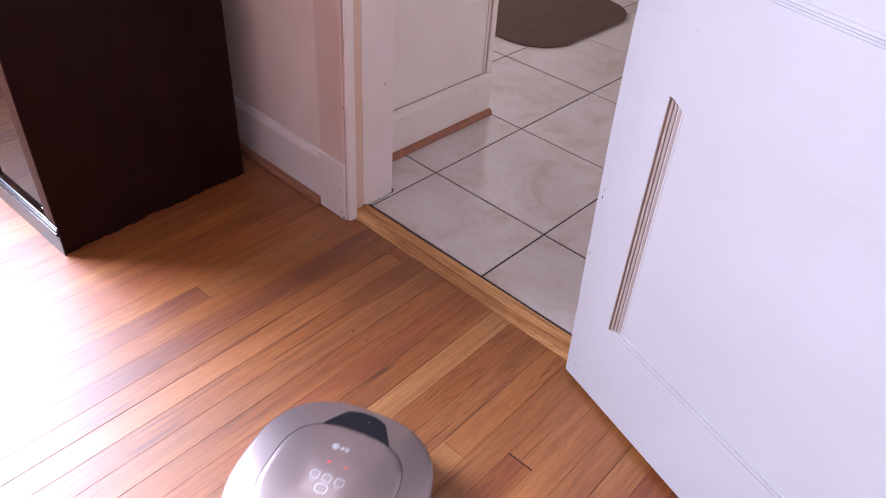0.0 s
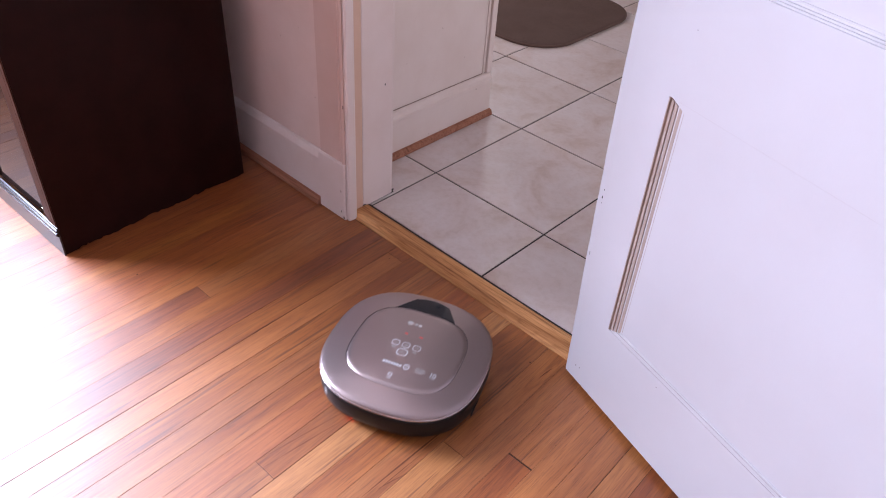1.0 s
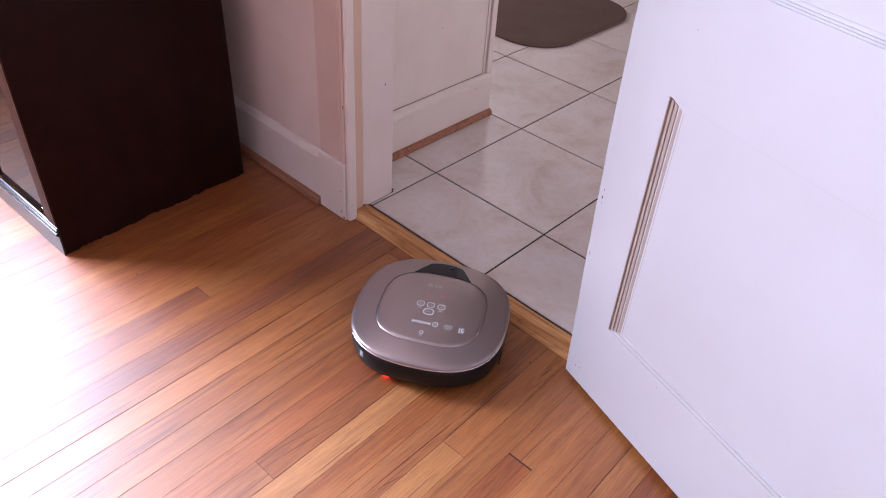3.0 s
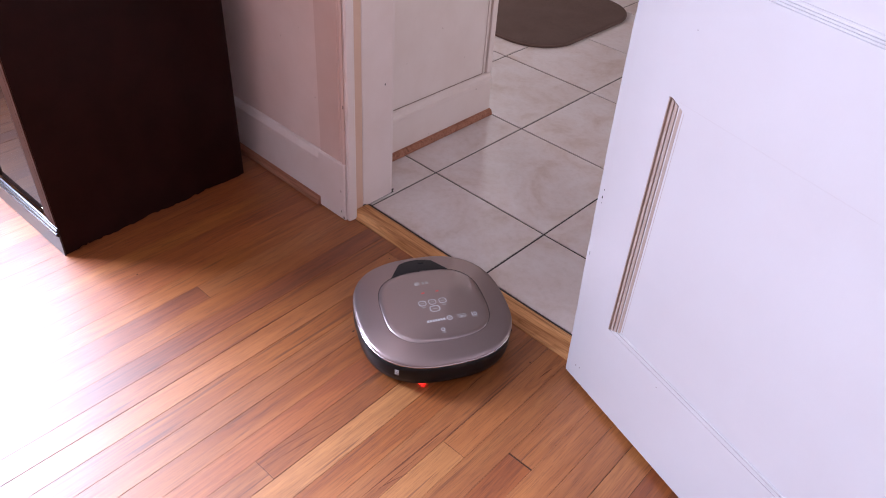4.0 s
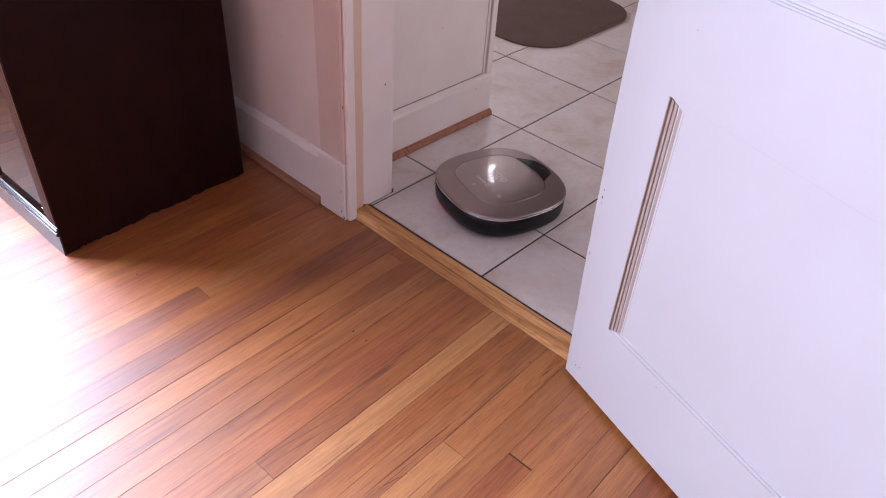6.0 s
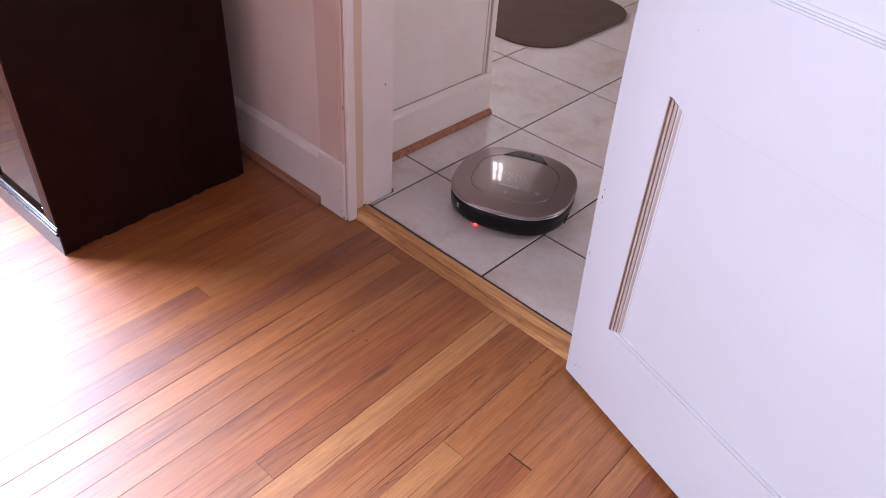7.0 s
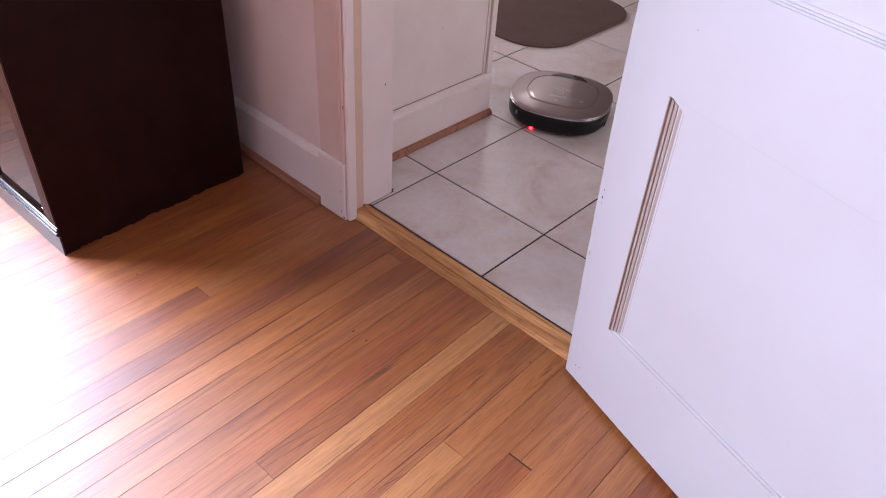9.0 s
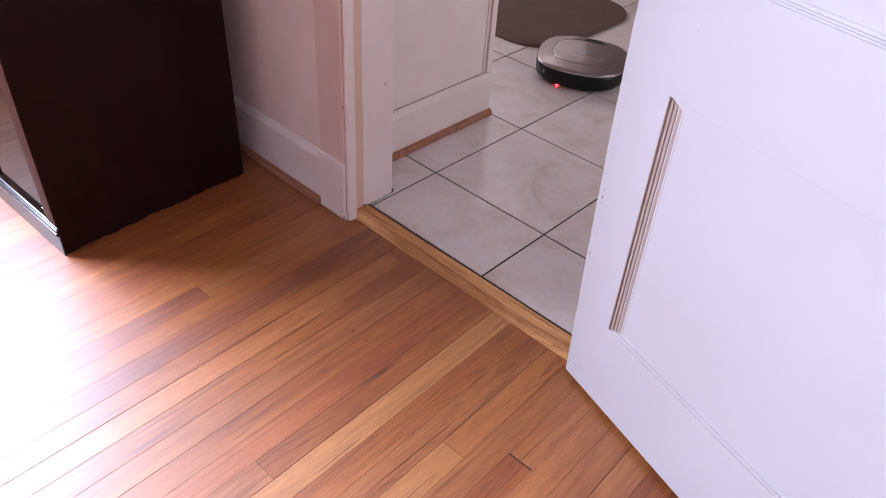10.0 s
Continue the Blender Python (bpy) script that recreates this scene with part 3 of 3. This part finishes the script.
def robot_vacuum():
    rob = thing("robot_vacuum", "taupe metallic square robot vacuum with black bumper", "robot vacuum")
    outer = sup(A, A, NV)
    inner = sup(0.1140, 0.1085, 3.0, 0.0015, -0.005)
    rings = []
    for k in range(15):
        f = k / 14
        ring = []
        for (xi, yi), (xo, yo) in zip(inner, outer):
            x, y = xi + (xo * 0.985 - xi) * f, yi + (yo * 0.985 - yi) * f
            ring.append((x, y, crown(x, y)))
        rings.append(ring)
    part("shell", loft(rings + [[(x * 0.996, y * 0.996, 0.0738) for x, y in outer], [(x, y, 0.0716) for x, y in outer]]), SHELL, rob, smooth=True)
    part("rim", loft([[(x * s, y * s, z) for x, y in outer] for s, z in ((0.985, 0.0706), (1.0005, 0.0704), (1.0025, 0.0696), (1.0025, 0.0682), (0.997, 0.0672), (0.97, 0.067))]), RIM, rob, "bright silver edge trim", smooth=True)
    part("rim_gap", loft([[(x * 0.986, y * 0.986, z) for x, y in outer] for z in (0.0695, 0.0730)]), DARK_GAP, rob, smooth=True)
    lid_rings = []
    for s in (0.992, 0.984, 0.9, 0.8, 0.68, 0.55, 0.42, 0.3, 0.18, 0.08):
        lid_rings.append([(x * s, (y + 0.004) * s - 0.004, crown(x * s, (y + 0.004) * s - 0.004) + (-0.0006 if s > 0.99 else 0.0003)) for x, y in inner])
    lid = part("lid", loft(lid_rings, False, True), LID, rob, "glossy taupe lid panel", smooth=True)
    part("lid_gap", loft([[(x * s, (y + 0.004) * s - 0.004, 0.070) for x, y in inner] for s in (0.96, 1.02)]), DARK_GAP, rob)
    body = [(0.960, 0.0668), (0.990, 0.0664), (0.997, 0.054), (0.997, 0.034), (0.983, 0.020), (0.94, 0.011), (0.80, 0.009), (0.3, 0.009)]
    part("body", loft([[(x * s, y * s, z) for x, y in outer] for s, z in body], False, True), BODY, rob, "black plastic body", smooth=True)
    # sensor window at the front edge
    def strip_ring(f):
        w = 0.0668 + (0.038 - 0.0668) * f
        pts = []
        for i in range(25):
            u = -1 + 2 * i / 24
            y = (0.1045 - 0.010 * abs(u) ** 3 + 0.0) * (1 - f) + (0.1515 - 0.010 * u * u) * f
            pts.append((u * w, y))
        return pts
    rows = [[(x, y, crown(x, y) + 0.0006) for x, y in strip_ring(k / 7)] for k in range(8)]
    bm = loft(rows, closed=False)
    ext = bmesh.ops.extrude_face_region(bm, geom=list(bm.faces))
    for v in ext["geom"]:
        if isinstance(v, bmesh.types.BMVert):
            v.co.z -= 0.004
    bmesh.ops.recalc_face_normals(bm, faces=bm.faces)
    win = part("sensor_window", bm, SENSOR, rob, "glossy black sensor window")
    lens = bmesh.new()
    bmesh.ops.create_uvsphere(lens, u_segments=16, v_segments=8, radius=0.006, matrix=Matrix.Translation((0.012, 0.134, crown(0.012, 0.134) - 0.002)) @ Matrix.Diagonal((1.2, 0.8, 0.75, 1)))
    part("lens", lens, SENSOR, win, smooth=True)

    def on_lid(name, pts, mt, h=0.0002, parent=lid, hollow=None, label=""):
        """A thin raised print that follows the lid."""
        top = [(x, y, crown(x, y) + 0.0004 + h) for x, y in pts]
        if hollow:
            cx, cy = sum(p[0] for p in pts) / len(pts), sum(p[1] for p in pts) / len(pts)
            ins = [(cx + (x - cx) * hollow, cy + (y - cy) * hollow) for x, y in pts]
            bmp = loft([[(x, y, z - 0.0008) for x, y, z in top], top, [(x, y, crown(x, y) + 0.0004 + h) for x, y in ins], [(x, y, crown(x, y) - 0.0004 + h) for x, y in ins]])
        else:
            bmp = loft([[(x, y, z - 0.0008) for x, y, z in top], top], True, True)
        return part(name, bmp, mt, parent, label)

    def bar(cx, cy, w, h, mt=PRINT, name="print_bar"):
        on_lid(name, [(cx - w / 2, cy - h / 2), (cx + w / 2, cy - h / 2), (cx + w / 2, cy + h / 2), (cx - w / 2, cy + h / 2)], mt)
    for cx, cy, s in ((-0.024, -0.006, 0.0085), (-0.002, -0.006, 0.0085), (0.021, -0.006, 0.0085), (-0.002, -0.0265, 0.0115)):
        on_lid("button_ring", sup(s, s * (0.92 if s < 0.01 else 0.8), 3.0, cx, cy, 20), PRINT, hollow=0.80)
        bar(cx, cy, s * 0.95, 0.0022, PALE)
    for cx in (-0.024, 0.021):
        bar(cx, -0.0185, 0.008, 0.003, PALE)
    for i in range(7):
        bar(-0.0265 + i * 0.0058, -0.0595, 0.0047, 0.0055)
    on_lid("button_ring", sup(0.0062, 0.0062, 2.4, 0.0205, -0.0585, 18), PRINT, hollow=0.7)
    bar(0.0205, -0.0585, 0.005, 0.0045, PALE)
    for i, w in enumerate((0.018, 0.020, 0.015)):
        bar(0.0485, -0.0535 - i * 0.0042, w, 0.0022, PALE)
    on_lid("button_ring", sup(0.0036, 0.0052, 2.6, 0.0785, -0.0565, 16), PRINT, hollow=0.5)
    bar(0.0718, -0.0565, 0.0026, 0.0105)
    bar(0.076, -0.0640, 0.011, 0.0022, PALE)
    on_lid("button_ring", sup(0.0045, 0.0045, 2.2, -0.002, -0.086, 14), PRINT, hollow=0.6)
    bar(-0.002, -0.0935, 0.009, 0.0026, PALE)
    on_lid("emblem", sup(0.0062, 0.0062, 2.0, -0.0185, 0.0575, 20), PALE, label="pale round emblem")
    bar(-0.0050, 0.0575, 0.0050, 0.0080, PALE, "emblem_bar")
    bar(0.0035, 0.0575, 0.0065, 0.0080, PALE, "emblem_bar")
    for cx in (-0.014, 0.018):
        bar(cx, 0.025, 0.007, 0.0032, RED_DIGIT, "display_segment")
    # small rear indicator, side vents, wheels
    led = bmesh.new()
    bmesh.ops.create_uvsphere(led, u_segments=14, v_segments=8, radius=0.0036, matrix=Matrix.Translation((-0.0585, -0.1398, 0.0032)) @ Matrix.Diagonal((1.5, 0.6, 0.5, 1)))
    part("indicator", led, RED_LED, rob, "glowing red indicator", smooth=True)
    for k in range(3):
        part("vent_slot", boxed(-0.0045, 0.0045, -0.0015, 0.0015, 0.040 + k * 0.005, 0.0425 + k * 0.005), PALE, rob).matrix_local = pose(-0.1130, -0.1382, 0, 0, 0, -38)
    for k in range(4):
        part("vent_slot", boxed(-0.0045, 0.0045, -0.0015, 0.0015, 0.028, 0.033), RUBBER, rob).matrix_local = pose(0.1632, -0.03 - 0.012 * k, 0, 0, 0, 90)
    for sx in (-0.118, 0.118):
        bm = bmesh.new()
        bmesh.ops.create_cone(bm, cap_ends=True, segments=28, radius1=0.033, radius2=0.033, depth=0.022, matrix=Matrix.Translation((sx, 0.0, 0.033)) @ pose(0, 0, 0, 0, 90, 0))
        part("wheel", bm, RUBBER, rob)
    bm = bmesh.new()
    bmesh.ops.create_cone(bm, cap_ends=True, segments=20, radius1=0.007, radius2=0.007, depth=0.016, matrix=Matrix.Translation((0, -0.125, 0.007)) @ pose(0, 0, 0, 0, 90, 0))
    part("caster", bm, RUBBER, rob)
    return rob


VAC = robot_vacuum()


# ---- floor pieces ----
def slab(x, y, z0, z1, c):
    """Chamfered slab of size x by y, its top at z1."""
    bm = bmesh.new()
    lo = [bm.verts.new((sx * x / 2, sy * y / 2, z0)) for sx, sy in ((-1, -1), (1, -1), (1, 1), (-1, 1))]
    mi = [bm.verts.new((sx * x / 2, sy * y / 2, z1 - c)) for sx, sy in ((-1, -1), (1, -1), (1, 1), (-1, 1))]
    hi = [bm.verts.new((sx * (x / 2 - c), sy * (y / 2 - c), z1)) for sx, sy in ((-1, -1), (1, -1), (1, 1), (-1, 1))]
    for a, b in ((lo, mi), (mi, hi)):
        for i in range(4):
            j = (i + 1) % 4
            bm.faces.new((a[i], a[j], b[j], b[i]))
    bm.faces.new(hi)
    return bm


def tiles():
    S, g = 0.40, 0.0052
    xs = [KW] + [S * i for i in range(-6, 4)] + [XE]
    ys = [0.1488] + [S * j for j in range(1, 7)] + [YK]
    cache = {}
    for x0, x1 in zip(xs, xs[1:]):
        for y0, y1 in zip(ys, ys[1:]):
            w, d = x1 - x0 - g, y1 - y0 - g
            key = (round(w, 4), round(d, 4))
            if key not in cache:
                ob = part("tile", slab(w, d, -0.008, 0.0, 0.0012), TILE, kitchen_floor)
                cache[key] = ob.data
            else:
                ob = new("tile", cache[key])
                ob.parent = kitchen_floor
            ob.location = ((x0 + x1) / 2, (y0 + y1) / 2, random.uniform(-0.0004, 0.0004))


def boards():
    rng = random.Random(11)
    W, TILT = 0.0538, 1.5
    joints = {-10: (-0.358,), -1: (-0.552,), 3: (-0.276,), 5: (-0.207,), -6: (0.050, -1.5)}
    # Some tones carry light and shade: door-side boards lighter, cabinet-side ones darker
    tones = {(0, 0): OAK_PALE, (1, 0): OAK_MID, (2, 0): OAK_LIGHT, (3, 0): OAK_LIGHT, (3, 1): OAK_PALE, (4, 0): OAK_LIGHT, (5, 0): OAK_LIGHT, (5, 1): OAK_RED, (6, 0): OAK_LIGHT, (7, 0): OAK_LIGHT, (8, 0): OAK_LIGHT,
             (-1, 0): OAK_MID, (-1, 1): OAK_LIGHT, (-2, 0): OAK_RED, (-3, 0): OAK_MID, (-4, 0): OAK_LIGHT, (-5, 0): OAK_STREAK, (-6, 0): OAK_RED, (-6, 1): OAK_LIGHT, (-7, 0): OAK_MID,
             (-8, 0): OAK_DARK, (-9, 0): OAK_MID, (-10, 0): OAK_LIGHT, (-10, 1): OAK_DARK, (-11, 0): OAK_MID, (-12, 0): OAK_RED, (-13, 0): OAK_RED, (-14, 0): OAK_MID, (-15, 0): OAK_RED, (-16, 0): OAK_RED}
    k0, k1 = int((XW - 0.508) / W) - 1, int((XE - 0.508) / W) - 1
    far_bm = {}
    turn = pose(0.5095, -0.25, 0, 0, 0, TILT)
    for k in range(k0, k1 + 1):
        x = (k + 0.5) * W
        cuts = sorted(joints.get(k, (rng.uniform(-2.2, -1.25),)))
        ys = [0.335]
        for c in sorted(cuts, reverse=True):
            ys.append(c + 0.25)
        while ys[-1] > YS + 0.25:
            ys.append(max(ys[-1] - rng.uniform(0.55, 1.5), YS + 0.24))
        for n, (b, a) in enumerate(zip(ys, ys[1:])):
            mt = rng.choice((OAK_MID, OAK_MID, OAK_RED, OAK_LIGHT, OAK_MID, OAK_DARK if rng.random() < 0.4 else OAK_RED))
            mt = tones.get((k, n), mt)
            narrow = 0.4 if k < -8 else 1.2
            gap = 0.0015 if k in (0, -6, -7) else narrow * rng.choice((0.0002, 0.0003, 0.0004, 0.0006, 0.0010))
            if -1.4 < x < 0.7 and b > -1.35:
                ob = part("floor_board", slab(W - gap, b - a - 0.0010, -0.012, rng.uniform(-0.0002, 0.0), 0.0001), mt, floor)
                ob.matrix_local = turn @ pose(x, (a + b) / 2 - (0.0026 if (k, n) == (5, 1) else 0.0), 0)
            else:
                bmf = far_bm.setdefault(mt, bmesh.new())
                piece = slab(W - 0.0008, b - a - 0.0008, -0.012, 0.0, 0.0009)
                piece.transform(turn @ pose(x, (a + b) / 2, 0))
                me = bpy.data.meshes.new("tmp")
                piece.to_mesh(me)
                piece.free()
                bmf.from_mesh(me)
                bpy.data.meshes.remove(me)
    for mt, bmf in far_bm.items():
        tagged(part("far_boards", bmf, mt, floor), kind="stuff")


tiles()
boards()
for hx, hy, hr in ((0.331, -0.203, 0.0032), (0.372, -0.201, 0.0028), (-0.155, -0.45, 0.002), (0.20, 0.028, 0.002), (0.66, 0.012, 0.002)):
    hole = bmesh.new()
    bmesh.ops.create_uvsphere(hole, u_segments=10, v_segments=6, radius=1.0, matrix=Matrix.Translation((hx, hy, 0.0)) @ Matrix.Diagonal((hr * 0.7, hr, 0.0004, 1)))
    part("nail_hole", hole, DARK_GAP, floor)

MARKS = (((0.654, -0.463), (0.653, -0.292), (0.655, -0.227), 0.0034), ((0.662, -0.432), (0.667, -0.40), (0.676, -0.37), 0.0016), ((0.664, -0.452), (0.6625, -0.39), (0.664, -0.331), 0.0014),
         ((0.466, -0.543), (0.477, -0.45), (0.489, -0.347), 0.0016), ((0.485, -0.547), (0.490, -0.49), (0.496, -0.438), 0.0013), ((0.487, -0.51), (0.495, -0.44), (0.502, -0.373), 0.0011),
         ((0.619, -0.147), (0.613, -0.122), (0.615, -0.089), 0.0020), ((0.701, -0.007), (0.702, 0.012), (0.704, 0.034), 0.0028), ((0.586, -0.01), (0.590, 0.02), (0.596, 0.056), 0.0012),
         ((0.379, -0.284), (0.381, -0.21), (0.384, -0.143), 0.0011), ((0.402, -0.217), (0.404, -0.13), (0.407, -0.041), 0.0012))
for p0, p1, p2, wide in MARKS:
    bm, left, right = bmesh.new(), [], []
    for k in range(13):
        f = k / 12
        x, y = (sum(q * w for q, w in zip(axis, ((1 - f) ** 2, 2 * f * (1 - f), f * f))) for axis in zip(p0, p1, p2))
        half = wide * (0.08 + math.sin(math.pi * f) * random.uniform(0.25, 0.5))
        left.append(bm.verts.new((x - half, y, 0.00015)))
        right.append(bm.verts.new((x + half, y, 0.00015)))
    for k in range(12):
        bm.faces.new((left[k], right[k], right[k + 1], left[k + 1]))
    part("grain_split", bm, OAK_MARK, floor)


def motions():
    """The vacuum rolls up to the threshold, waits, turns, climbs over and drives away on the tiles."""
    rows = [
        (0.0, 0.633, -0.514, 0.0, 0.0, 22.6),
        (0.2, 0.608, -0.453, 0.0, 0.0, 22.6),
        (0.5, 0.567, -0.360, 0.0, 0.0, 22.6),
        (0.8, 0.530, -0.270, 0.0, 0.0, 22.8),
        (1.0, 0.504, -0.206, 0.0, 0.0, 23.0),
        (1.2, 0.490, -0.168, 0.0, 0.0, 23.0),
        (1.5, 0.481, -0.150, 0.0, 0.0, 23.0),
        (2.2, 0.478, -0.141, 0.0, 0.0, 23.0),
        (2.5, 0.464, -0.103, 0.001, 0.2, 23.0),
        (2.7, 0.457, -0.088, 0.002, 0.3, 23.3),
        (3.25, 0.456, -0.087, 0.002, 0.2, 41.0),
        (3.8, 0.454, -0.086, 0.002, 0.5, 58.6),
        (4.0, 0.447, -0.079, 0.002, 0.8, 61.0),
        (4.2, 0.419, -0.065, 0.002, 1.8, 59.8),
        (4.5, 0.338, -0.005, 0.002, 4.3, 44.3),
        (4.8, 0.274, 0.077, 0.003, 5.7, 32.7),
        (5.0, 0.246, 0.137, 0.003, 6.6, 24.7),
        (5.3, 0.223, 0.238, 0.006, 1.3, 8.2),
        (5.5, 0.217, 0.300, 0.003, 0.2, -1.8),
        (5.7, 0.216, 0.359, 0.0, 0.0, -12.5),
        (6.0, 0.226, 0.415, 0.0, 0.0, -16.0),
        (6.4, 0.246, 0.440, 0.0, 0.0, 0.5),
        (6.8, 0.252, 0.445, 0.0, 0.0, 16.1),
        (7.0, 0.250, 0.448, 0.0, 0.0, 22.2),
        (7.3, 0.244, 0.462, 0.0, 0.0, 24.8),
        (7.5, 0.227, 0.497, 0.0, 0.0, 24.8),
        (8.0, 0.154, 0.660, 0.0, 0.0, 23.6),
        (8.5, 0.085, 0.821, 0.0, 0.0, 22.6),
        (9.0, 0.020, 0.976, 0.0, 0.0, 22.6),
        (9.5, -0.053, 1.138, 0.0, 0.0, 23.6),
        (10.0, -0.118, 1.297, 0.0, 0.0, 24.0),
    ]
    walk(VAC, [(t, pose(x, y, z, 0, 0, yaw) @ pose(0, 0, 0, pitch, 0, 0)) for t, x, y, z, pitch, yaw in rows])


motions()
